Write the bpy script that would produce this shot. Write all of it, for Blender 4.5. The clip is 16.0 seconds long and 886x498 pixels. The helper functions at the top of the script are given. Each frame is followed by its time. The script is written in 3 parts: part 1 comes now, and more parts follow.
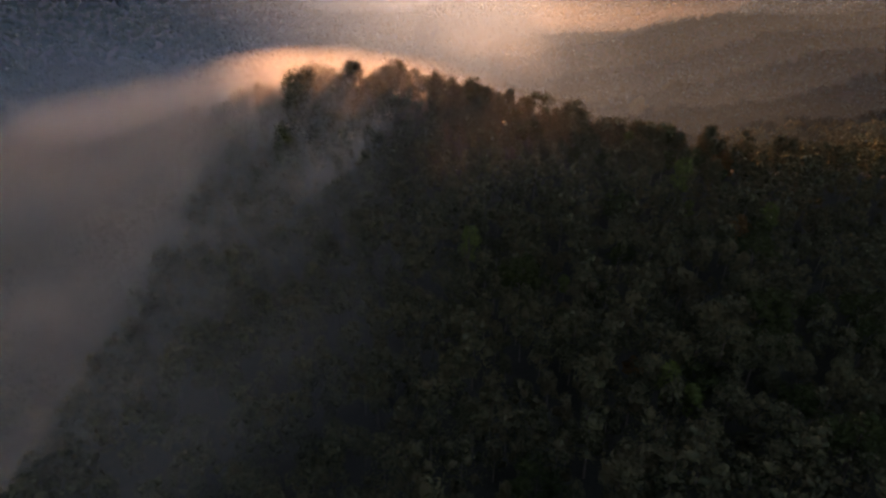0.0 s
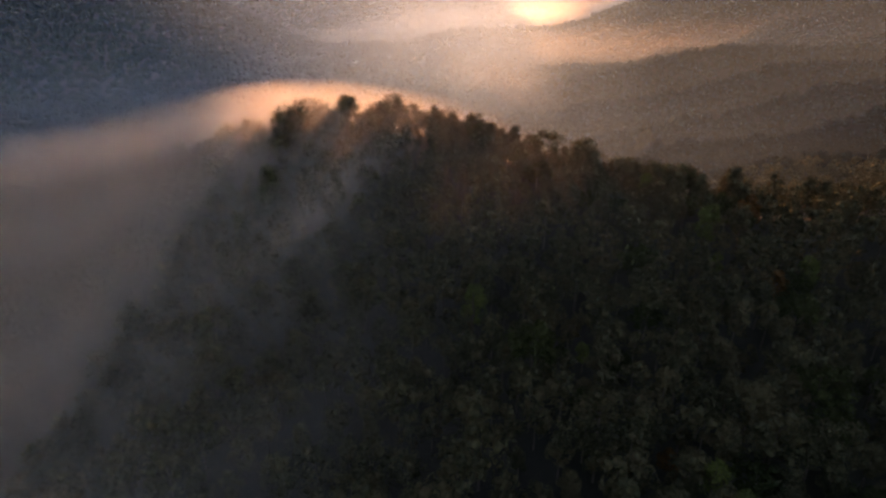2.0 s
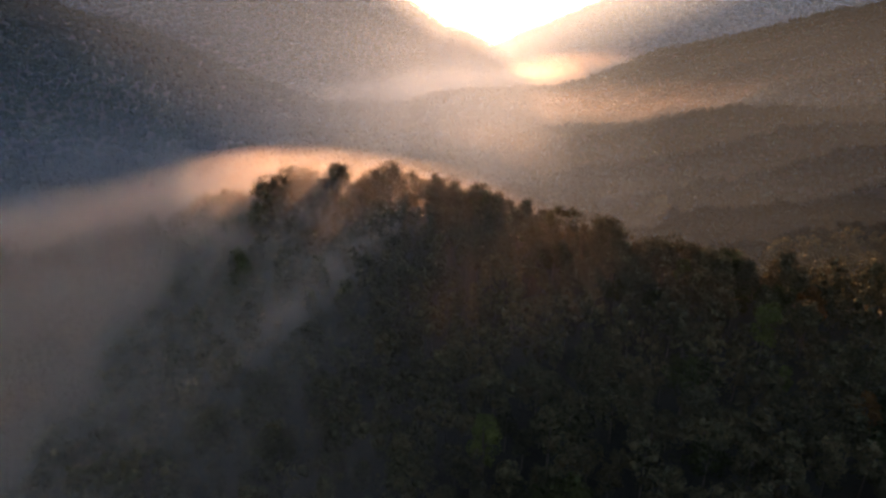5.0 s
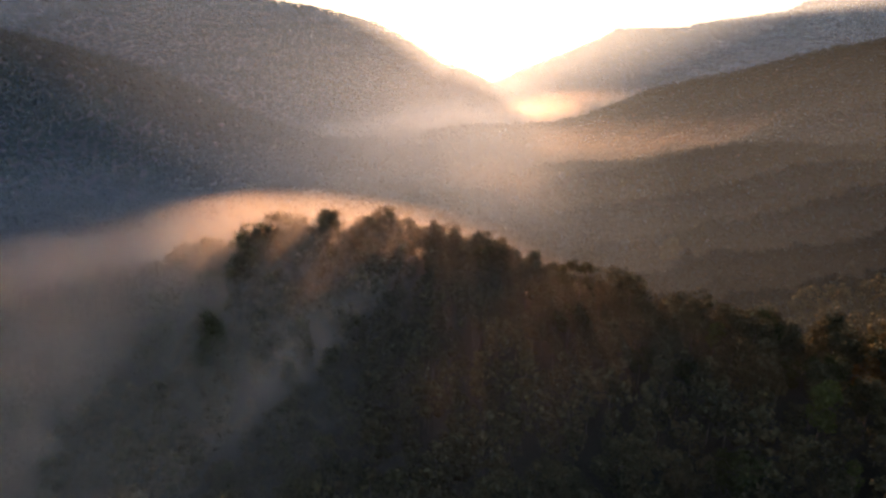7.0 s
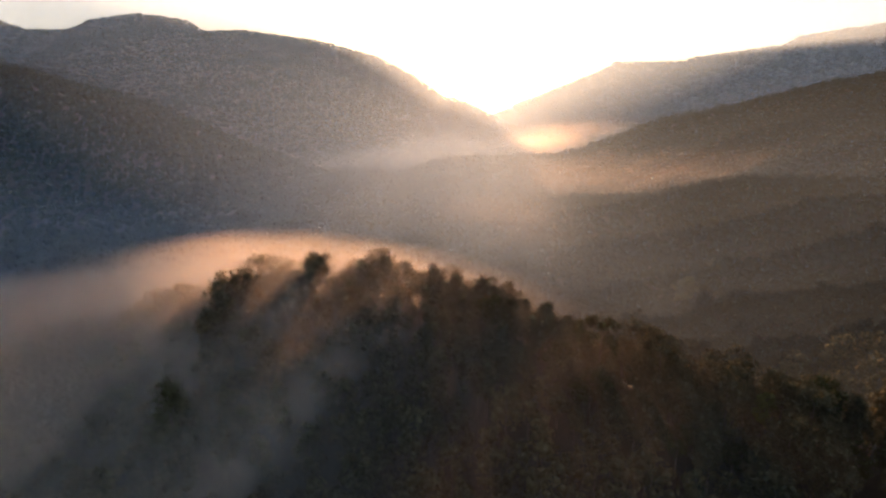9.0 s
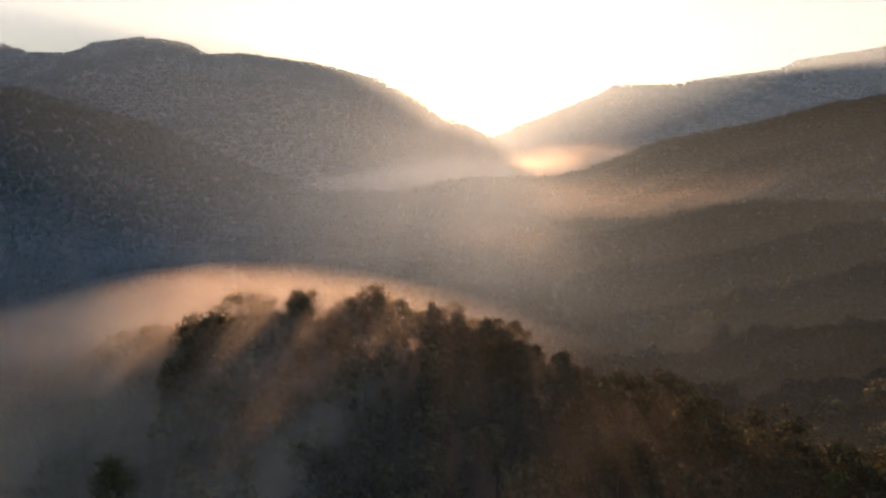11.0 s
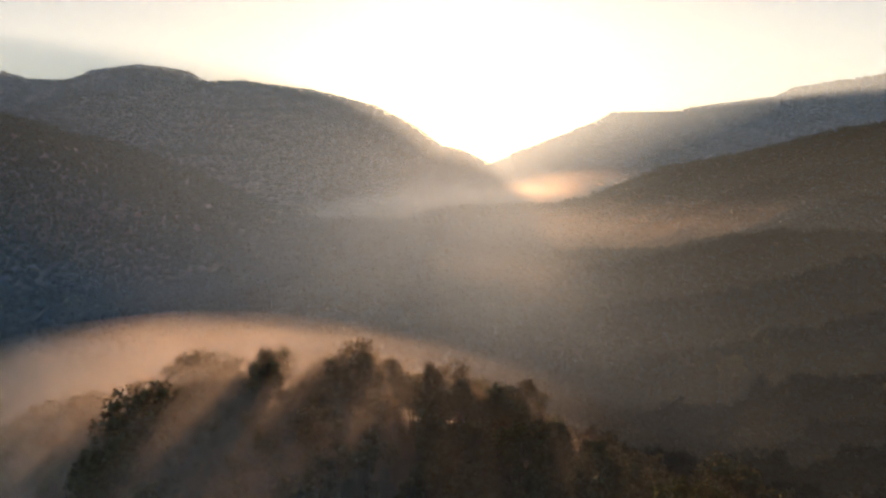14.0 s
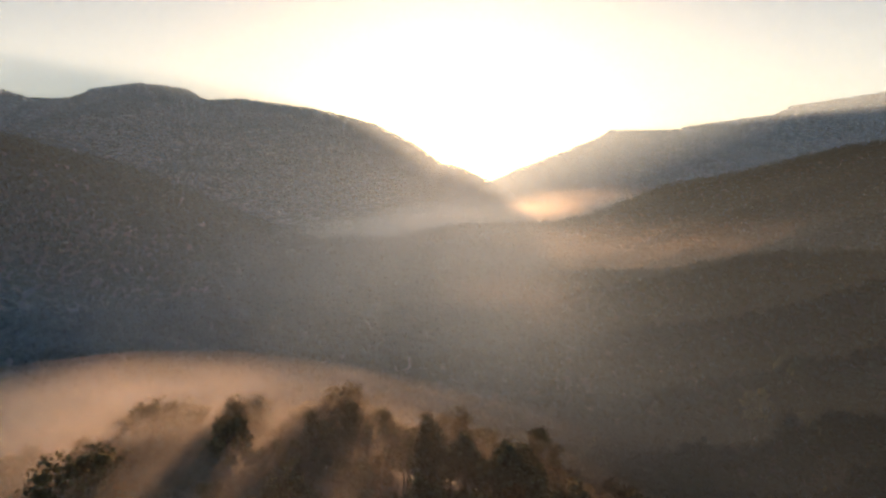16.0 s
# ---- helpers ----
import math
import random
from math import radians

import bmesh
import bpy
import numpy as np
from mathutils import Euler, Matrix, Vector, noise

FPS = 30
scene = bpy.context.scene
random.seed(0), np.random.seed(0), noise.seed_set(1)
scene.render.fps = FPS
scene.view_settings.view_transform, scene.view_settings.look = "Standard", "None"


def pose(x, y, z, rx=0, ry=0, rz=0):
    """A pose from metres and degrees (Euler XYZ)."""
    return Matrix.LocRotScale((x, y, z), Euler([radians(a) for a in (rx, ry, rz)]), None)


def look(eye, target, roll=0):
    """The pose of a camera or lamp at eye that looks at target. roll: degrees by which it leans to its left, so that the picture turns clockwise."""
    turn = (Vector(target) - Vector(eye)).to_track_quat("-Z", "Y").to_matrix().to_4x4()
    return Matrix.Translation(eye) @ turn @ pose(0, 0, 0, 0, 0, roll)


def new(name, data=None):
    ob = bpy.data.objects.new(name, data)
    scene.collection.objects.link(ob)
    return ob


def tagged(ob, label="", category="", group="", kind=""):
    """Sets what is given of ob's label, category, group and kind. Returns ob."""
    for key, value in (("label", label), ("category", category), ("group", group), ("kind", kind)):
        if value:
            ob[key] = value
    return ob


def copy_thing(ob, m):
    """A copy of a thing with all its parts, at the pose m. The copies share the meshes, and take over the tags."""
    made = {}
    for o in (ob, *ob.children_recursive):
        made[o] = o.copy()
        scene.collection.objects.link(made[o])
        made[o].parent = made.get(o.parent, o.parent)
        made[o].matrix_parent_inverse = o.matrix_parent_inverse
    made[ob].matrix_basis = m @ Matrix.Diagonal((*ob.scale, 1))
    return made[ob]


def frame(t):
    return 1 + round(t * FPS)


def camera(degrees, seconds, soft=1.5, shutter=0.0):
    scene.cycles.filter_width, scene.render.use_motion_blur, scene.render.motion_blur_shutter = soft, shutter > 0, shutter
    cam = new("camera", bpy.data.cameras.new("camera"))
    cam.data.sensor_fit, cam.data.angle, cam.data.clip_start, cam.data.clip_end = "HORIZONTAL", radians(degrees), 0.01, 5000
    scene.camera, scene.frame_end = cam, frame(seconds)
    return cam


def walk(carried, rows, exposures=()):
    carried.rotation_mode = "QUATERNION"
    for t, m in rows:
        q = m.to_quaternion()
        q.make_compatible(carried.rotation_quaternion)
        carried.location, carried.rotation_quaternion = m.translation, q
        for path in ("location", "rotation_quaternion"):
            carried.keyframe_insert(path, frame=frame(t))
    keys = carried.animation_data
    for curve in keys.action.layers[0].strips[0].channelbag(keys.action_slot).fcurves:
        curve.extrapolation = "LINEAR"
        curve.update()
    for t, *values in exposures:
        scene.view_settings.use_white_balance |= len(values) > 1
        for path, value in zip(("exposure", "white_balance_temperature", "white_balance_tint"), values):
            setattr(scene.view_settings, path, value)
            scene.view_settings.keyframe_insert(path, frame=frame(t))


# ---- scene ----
cam = camera(77.9, 16.0, 2.5)
PATH = [
    (0, (0.676, -3.072, 147.714), (0.672, -1.29, 146.804), -0.2),
    (0.5, (0.532, 2.374, 147.714), (0.528, 4.165, 146.825), -0.3),
    (1, (0.399, 7.838, 147.721), (0.396, 9.64, 146.853), -0.1),
    (1.5, (0.298, 13.391, 147.758), (0.296, 15.203, 146.912), -0.2),
    (2, (0.206, 19.085, 147.837), (0.205, 20.907, 147.011), -0.2),
    (2.5, (0.123, 24.834, 147.939), (0.121, 26.666, 147.135), -0.2),
    (3, (0.045, 30.603, 148.048), (0.044, 32.444, 147.267), -0.1),
    (3.5, (-0.019, 36.341, 148.147), (-0.02, 38.194, 147.397), -0.1),
    (4, (-0.051, 42.039, 148.249), (-0.052, 43.906, 147.533), -0.1),
    (4.5, (-0.042, 47.735, 148.352), (-0.043, 49.615, 147.669), -0.1),
    (5, (-0.009, 53.381, 148.476), (-0.012, 55.272, 147.827), -0.1),
    (7.5, (-0.075, 81.061, 149.54), (-0.075, 82.997, 149.038), -0.2),
    (8, (-0.045, 86.667, 149.648), (-0.045, 88.611, 149.176), -0.2),
    (8.5, (-0.025, 92.306, 149.782), (-0.025, 94.256, 149.336), -0.2),
    (9, (-0.031, 97.902, 149.939), (-0.032, 99.856, 149.513), -0.2),
    (11.5, (-0.175, 125.025, 151.038), (-0.174, 126.997, 150.704), -0.1),
    (12, (-0.213, 130.352, 151.168), (-0.211, 132.327, 150.849), -0.1),
    (12.5, (-0.272, 135.746, 151.319), (-0.27, 137.723, 151.015), -0.1),
    (13, (-0.418, 141.205, 151.508), (-0.414, 143.184, 151.219), -0.1),
    (13.5, (-0.52, 146.659, 151.692), (-0.516, 148.64, 151.418), -0.1),
    (14, (-0.548, 151.991, 151.907), (-0.542, 153.975, 151.648), -0.1),
    (14.5, (-0.562, 157.243, 152.154), (-0.556, 159.228, 151.911), -0.1),
    (15, (-0.559, 162.57, 152.389), (-0.552, 164.557, 152.161), -0.1),
    (15.5, (-0.572, 167.873, 152.57), (-0.565, 169.862, 152.358), -0.1),
    (16, (-0.598, 173.21, 152.687), (-0.589, 175.2, 152.492), -0.1),
]
walk(cam, [(t, look(eye, target, roll)) for t, eye, target, roll in PATH], [(0, 2.25, 6850, 32), (5, 2.22, 6570, 28), (9, 1.97, 6300, 22), (16, 1.62, 5980, 12)])

# ---- world, sun, exposure ----
SUN_UP, SUN_AZ = 4.9, 1.6
world = bpy.data.worlds.new("world")
scene.world = world
world.use_nodes = True
wn = world.node_tree
sky = wn.nodes.new("ShaderNodeTexSky")
sky.sky_type, sky.sun_disc = "NISHITA", False
sky.sun_elevation, sky.sun_rotation = radians(SUN_UP), radians(SUN_AZ)
sky.altitude, sky.air_density, sky.dust_density, sky.ozone_density = 600, 1.0, 2.2, 1.2
wn.nodes["Background"].inputs["Strength"].default_value = 0.045
wn.links.new(sky.outputs["Color"], wn.nodes["Background"].inputs["Color"])

sun_data = bpy.data.lights.new("sun", "SUN")
sun_data.energy, sun_data.angle, sun_data.color = 5.0, radians(0.6), (1.0, 0.53, 0.23)
sun = new("sun", sun_data)
away = Vector((math.sin(radians(SUN_AZ)) * math.cos(radians(SUN_UP)), math.cos(radians(SUN_AZ)) * math.cos(radians(SUN_UP)), math.sin(radians(SUN_UP))))
sun.matrix_world = look(away * 900, (0, 0, 0))
scene.cycles.transparent_max_bounces = 128


# ---- numbers: noise, smooth steps, polylines ----
def value_noise(x, y, seed):
    xi, yi = np.floor(x).astype(np.int64), np.floor(y).astype(np.int64)
    fx, fy = x - xi, y - yi
    fx, fy = fx * fx * (3 - 2 * fx), fy * fy * (3 - 2 * fy)

    def corner(i, j):
        n = (i * 374761393 + j * 668265263 + seed * 1442695041) & 0x7FFFFFFF
        n = ((n ^ (n >> 13)) * 1274126177) & 0x7FFFFFFF
        return ((n ^ (n >> 16)) & 0xFFFF) / 65535.0

    a, b, c, d = corner(xi, yi), corner(xi + 1, yi), corner(xi, yi + 1), corner(xi + 1, yi + 1)
    return (a + (b - a) * fx) * (1 - fy) + (c + (d - c) * fx) * fy


def fbm(x, y, scale, octaves=4, seed=0):
    """Noise from about -1 to 1, with its largest features about scale metres wide."""
    total, gain, amount = 0.0, 1.0, 0.0
    for k in range(octaves):
        total = total + gain * (2 * value_noise(x / scale * 2**k + 17.3 * k, y / scale * 2**k + 9.1 * k, seed + k) - 1)
        amount, gain = amount + gain, gain * 0.5
    return total / amount


def step(a, b, v):
    v = np.clip((v - a) / (b - a), 0, 1)
    return v * v * (3 - 2 * v)


def along(x, y, crest):
    """Distance from a crest line of (x, y, z) points, its height there, and whether the place lies behind it."""
    best, height, behind = np.full(x.shape, 1e9), np.zeros(x.shape), np.zeros(x.shape)
    for (ax, ay, az), (bx, by, bz) in zip(crest, crest[1:]):
        dx, dy = bx - ax, by - ay
        f = np.clip(((x - ax) * dx + (y - ay) * dy) / (dx * dx + dy * dy), 0, 1)
        d = np.hypot(x - ax - f * dx, y - ay - f * dy)
        near = d < best
        best = np.where(near, d, best)
        height = np.where(near, az + f * (bz - az), height)
        behind = np.where(near, (dx * (y - ay) - dy * (x - ax)) / np.hypot(dx, dy), behind)
    return best, height, behind


# ---- the shape of the land: crest lines of the hills, from near to far ----
KNOLL = [(-150, 285, 63), (-100, 290, 81), (-47, 297, 91), (0, 303, 84), (44, 242, 83), (70, 222, 78), (100, 215, 76), (142, 212, 73), (200, 208, 70), (320, 195, 66), (520, 150, 63)]
SPUR = [(60, 790, 40), (134, 760, 60), (224, 712, 69), (300, 688, 88), (326, 664, 92), (400, 640, 91), (560, 600, 100)]
SADDLE = [(-20, 1570, 58), (57, 1550, 72), (290, 1508, 78), (361, 1467, 101), (496, 1425, 160), (670, 1383, 196), (825, 1342, 236), (1000, 1280, 270), (1400, 1150, 330)]
SHOULDER = [(-1100, 800, 360), (-652, 1000, 236), (-658, 1100, 226), (-565, 1200, 195), (-439, 1300, 120), (-366, 1400, 74), (-301, 1500, 42)]
MASSIF = [(-3600, 3000, 800), (-2368, 3200, 714), (-2204, 3200, 669), (-1992, 3200, 669), (-1852, 3200, 720), (-1608, 3200, 749), (-1367, 3200, 714), (-1263, 3200, 656),
          (-1095, 3200, 664), (-670, 3200, 610), (-365, 3200, 534), (-151, 3200, 428), (2, 3200, 322), (126, 3200, 291), (250, 3200, 230), (375, 3200, 168), (520, 3200, 90)]
FAR_SLOPE = [(150, 3700, 180), (328, 3700, 249), (651, 3700, 367), (973, 3700, 491), (1079, 3700, 554), (1510, 3700, 554), (1581, 3700, 579), (2117, 3700, 649), (2221, 3700, 701),
             (2818, 3700, 788), (4200, 3500, 900)]


def land(x, y):
    """Height of the ground."""
    x, y = np.asarray(x, float), np.asarray(y, float)
    h = 30 + 8 * fbm(x, y, 260, 4, 3) + 40 * step(-250, -1500, x) + 60 * step(0, -500, y)
    d, top, side = along(x, y, KNOLL)
    front = top - 42 * (1 - np.exp(-d / 120)) - 0.22 * np.clip(-x - 60, 0, 200) * step(0, 60, d)
    gentle = step(110, 220, x)
    back = top - (75 - 43 * gentle) * (1 - np.exp(-d / (95 + 35 * gentle))) - 45 * gentle * step(230, 420, d)
    s = step(-20, 20, side)
    h = np.maximum(h, front * (1 - s) + back * s + 2.5 * fbm(x, y, 60, 3, 11))
    for crest, slope, wide, seed in ((SPUR, 0.38, 90, 21), (SADDLE, 0.42, 160, 31), (SHOULDER, 0.5, 200, 41), (MASSIF, 0.5, 420, 51), (FAR_SLOPE, 0.5, 420, 61)):
        d, top, side = along(x, y, crest)
        gully = step(0, wide * 0.5, d)
        h = np.maximum(h, top - slope * d + wide * 0.16 * fbm(x, y, wide, 4, seed) * gully)
    return h


# ---- materials ----
def material(name):
    m = bpy.data.materials.new(name)
    m.use_nodes = True
    m.node_tree.nodes.clear()
    return m, m.node_tree.nodes, m.node_tree.links


def leaf_material(name, colours, through_leaf=0.05, vary=0.34):
    """Leaves: tints that change from tree to tree and from leaf to leaf, some light through the blade."""
    m, n, l = material(name)
    out, mix = n.new("ShaderNodeOutputMaterial"), n.new("ShaderNodeMixShader")
    bsdf, trans = n.new("ShaderNodeBsdfDiffuse"), n.new("ShaderNodeBsdfTranslucent")
    geo, noise_node, ramp, add = n.new("ShaderNodeNewGeometry"), n.new("ShaderNodeTexNoise"), n.new("ShaderNodeValToRGB"), n.new("ShaderNodeMath")
    noise_node.inputs["Scale"].default_value, noise_node.inputs["Detail"].default_value = 0.09, 2
    l.new(geo.outputs["Position"], noise_node.inputs["Vector"])
    jitter = n.new("ShaderNodeMath")
    jitter.operation = "MULTIPLY_ADD"
    jitter.inputs[1].default_value, jitter.inputs[2].default_value = vary, -vary / 2
    l.new(geo.outputs["Random Per Island"], jitter.inputs[0])
    l.new(noise_node.outputs["Fac"], add.inputs[0])
    l.new(jitter.outputs[0], add.inputs[1])
    for k, (at, c) in enumerate(colours):
        e = ramp.color_ramp.elements[k] if k < 2 else ramp.color_ramp.elements.new(at)
        e.position, e.color = at, (*c, 1)
    l.new(add.outputs[0], ramp.inputs["Fac"])
    l.new(ramp.outputs["Color"], bsdf.inputs["Color"])
    l.new(ramp.outputs["Color"], trans.inputs["Color"])
    mix.inputs[0].default_value = through_leaf
    l.new(bsdf.outputs[0], mix.inputs[1])
    l.new(trans.outputs[0], mix.inputs[2])
    l.new(mix.outputs[0], out.inputs["Surface"])
    return m


def rough_material(name, dark, light, scale, bump=0.4, rough=0.9):
    m, n, l = material(name)
    out, bsdf = n.new("ShaderNodeOutputMaterial"), n.new("ShaderNodeBsdfPrincipled")
    geo, big, small, ramp, bumped = n.new("ShaderNodeNewGeometry"), n.new("ShaderNodeTexNoise"), n.new("ShaderNodeTexNoise"), n.new("ShaderNodeValToRGB"), n.new("ShaderNodeBump")
    add = n.new("ShaderNodeMath")
    for node, s in ((big, scale), (small, scale * 9)):
        node.inputs["Scale"].default_value, node.inputs["Detail"].default_value = s, 5
        l.new(geo.outputs["Position"], node.inputs["Vector"])
    add.operation = "MULTIPLY_ADD"
    add.inputs[1].default_value = 0.5
    l.new(small.outputs["Fac"], add.inputs[0])
    half = n.new("ShaderNodeMath")
    half.operation, half.inputs[1].default_value = "MULTIPLY", 0.5
    l.new(big.outputs["Fac"], half.inputs[0])
    l.new(half.outputs[0], add.inputs[2])
    ramp.color_ramp.elements[0].position, ramp.color_ramp.elements[0].color = 0.35, (*dark, 1)
    ramp.color_ramp.elements[1].position, ramp.color_ramp.elements[1].color = 0.65, (*light, 1)
    l.new(add.outputs[0], ramp.inputs["Fac"])
    l.new(ramp.outputs["Color"], bsdf.inputs["Base Color"])
    bumped.inputs["Strength"].default_value = bump
    l.new(small.outputs["Fac"], bumped.inputs["Height"])
    l.new(bumped.outputs["Normal"], bsdf.inputs["Normal"])
    bsdf.inputs["Roughness"].default_value = rough
    l.new(bsdf.outputs[0], out.inputs["Surface"])
    return m


def mist_material(name, stretch, turn, contrast=(0.3, 0.7), low=0.35, tint=(1.0, 0.89, 0.78), onward=0.0):
    """Airborne droplets: mostly clear, scattering the light that reaches them evenly to all sides, and a share of it onward
    through the drops, close to its old course; drifts by noise."""
    m, n, l = material(name)
    out, mix, clear = n.new("ShaderNodeOutputMaterial"), n.new("ShaderNodeMixShader"), n.new("ShaderNodeBsdfTransparent")
    trans, diff, both = n.new("ShaderNodeBsdfTranslucent"), n.new("ShaderNodeBsdfDiffuse"), n.new("ShaderNodeAddShader")
    normal = n.new("ShaderNodeCombineXYZ")
    normal.inputs[1].default_value, normal.inputs[2].default_value = -1.0, 0.0
    for b, share in ((trans, 1.0), (diff, 0.7)):
        b.inputs["Color"].default_value = (*(share * c for c in tint), 1)
        l.new(normal.outputs[0], b.inputs["Normal"])
    l.new(trans.outputs[0], both.inputs[0])
    l.new(diff.outputs[0], both.inputs[1])
    scattered = both.outputs[0]
    if onward:
        drops, share = n.new("ShaderNodeBsdfRefraction"), n.new("ShaderNodeMixShader")
        drops.inputs["IOR"].default_value, drops.inputs["Roughness"].default_value = 1.33, 0.75
        share.inputs[0].default_value = onward
        l.new(scattered, share.inputs[1])
        l.new(drops.outputs[0], share.inputs[2])
        scattered = share.outputs[0]
    dens = n.new("ShaderNodeAttribute")
    dens.attribute_name = "amount"
    l.new(dens.outputs["Fac"], mix.inputs[0])
    if stretch:
        geo, mapping, drift, ramp, mul = (n.new(k) for k in ("ShaderNodeNewGeometry", "ShaderNodeMapping", "ShaderNodeTexNoise", "ShaderNodeMapRange", "ShaderNodeMath"))
        mapping.vector_type = "TEXTURE"
        mapping.inputs["Scale"].default_value, mapping.inputs["Rotation"].default_value = stretch, (0, 0, radians(turn))
        drift.inputs["Scale"].default_value, drift.inputs["Detail"].default_value = 1.0, 3
        ramp.interpolation_type = "SMOOTHSTEP"
        ramp.inputs["From Min"].default_value, ramp.inputs["From Max"].default_value = contrast
        ramp.inputs["To Min"].default_value, ramp.inputs["To Max"].default_value = low, 1.0
        mul.operation = "MULTIPLY"
        l.new(geo.outputs["Position"], mapping.inputs["Vector"])
        l.new(mapping.outputs[0], drift.inputs["Vector"])
        l.new(drift.outputs["Fac"], ramp.inputs["Value"])
        l.new(ramp.outputs[0], mul.inputs[0])
        l.new(dens.outputs["Fac"], mul.inputs[1])
        l.new(mul.outputs[0], mix.inputs[0])
    l.new(clear.outputs[0], mix.inputs[1])
    l.new(scattered, mix.inputs[2])
    l.new(mix.outputs[0], out.inputs["Surface"])
    return m


GREEN = leaf_material("forest_leaves", [(0.30, (0.058, 0.062, 0.035)), (0.45, (0.09, 0.093, 0.052)), (0.58, (0.125, 0.12, 0.064)), (0.72, (0.125, 0.108, 0.06))])
BRIGHT = leaf_material("light_leaves", [(0.30, (0.085, 0.115, 0.035)), (0.70, (0.14, 0.17, 0.05))])
NEEDLE = leaf_material("dark_leaves", [(0.30, (0.035, 0.048, 0.02)), (0.70, (0.06, 0.075, 0.028))])
RUST = leaf_material("rusty_leaves", [(0.30, (0.12, 0.06, 0.02)), (0.70, (0.16, 0.10, 0.035))])
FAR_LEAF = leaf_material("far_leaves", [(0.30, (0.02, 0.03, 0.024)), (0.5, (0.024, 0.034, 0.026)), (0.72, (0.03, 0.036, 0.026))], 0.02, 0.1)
BARK = rough_material("bark", (0.05, 0.04, 0.03), (0.17, 0.145, 0.12), 1.5)
SOIL = rough_material("leaf_litter", (0.022, 0.028, 0.018), (0.042, 0.042, 0.03), 0.12)
# the warm tint stands in for warmer light on the shaded mist
CLOAK = mist_material("flowing_mist", (130, 26, 16), 54, (0.3, 0.7), 0.5, (0.98, 0.89, 0.8))
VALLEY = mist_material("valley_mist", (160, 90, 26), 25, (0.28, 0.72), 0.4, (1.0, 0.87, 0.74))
# valley mist again, with the sun's orange glow put into its tint
GLOW = mist_material("sun_tinted_mist", (160, 90, 26), 25, (0.28, 0.72), 0.4, (1.0, 0.82, 0.62), 0.01)
# the blue of skylit distant air is put into this tint
HAZE = mist_material("blue_tinted_haze", None, 0, tint=(0.5, 0.7, 0.98), onward=0.0045)


# ---- mesh helpers ----
def mesh_of(name, verts, faces, mat, smooth=False):
    """A mesh from arrays: verts n x 3, faces m x 3 or m x 4."""
    me = bpy.data.meshes.new(name)
    verts, faces = np.asarray(verts, np.float32), np.asarray(faces, np.int32)
    k = faces.shape[1]
    me.vertices.add(len(verts))
    me.vertices.foreach_set("co", verts.ravel())
    me.loops.add(faces.size)
    me.loops.foreach_set("vertex_index", faces.ravel())
    me.polygons.add(len(faces))
    me.polygons.foreach_set("loop_start", np.arange(0, faces.size, k, dtype=np.int32))
    if smooth:
        me.polygons.foreach_set("use_smooth", np.ones(len(faces), bool))
    me.update(calc_edges=True)
    me.validate()
    me.materials.append(mat)
    return me


def grid_faces(rows, cols):
    i = np.arange(rows - 1)[:, None] * cols + np.arange(cols - 1)[None, :]
    return np.stack([i, i + 1, i + cols + 1, i + cols], -1).reshape(-1, 4)


def sheet(name, x, y, z, mat, density=None):
    me = mesh_of(name, np.stack([x, y, z], -1).reshape(-1, 3), grid_faces(*x.shape), mat, True)
    if density is not None:
        me.attributes.new("amount", "FLOAT", "POINT").data.foreach_set("value", np.clip(density, 0, 1).astype(np.float32).ravel())
    return new(name, me)


# ---- ground: one sheet, finer near the path ----
gy = np.concatenate([np.arange(-420, 40, 20), np.arange(40, 420, 5), 420 + np.cumsum(np.linspace(5, 34, 200))])
gu = np.concatenate([np.linspace(-1, -0.35, 70)[:-1], np.linspace(-0.35, 0.35, 130), np.linspace(0.35, 1, 70)[1:]])
U, Y = np.meshgrid(gu, gy)
X = U * (420 + 1.05 * np.clip(Y, 0, 5000))
ground = tagged(sheet("ground", X, Y, land(X, Y), SOIL), "hilly forest floor of dark leaf litter under the trees", "ground", kind="structure")


# ---- trees ----
rng = np.random.default_rng(7)


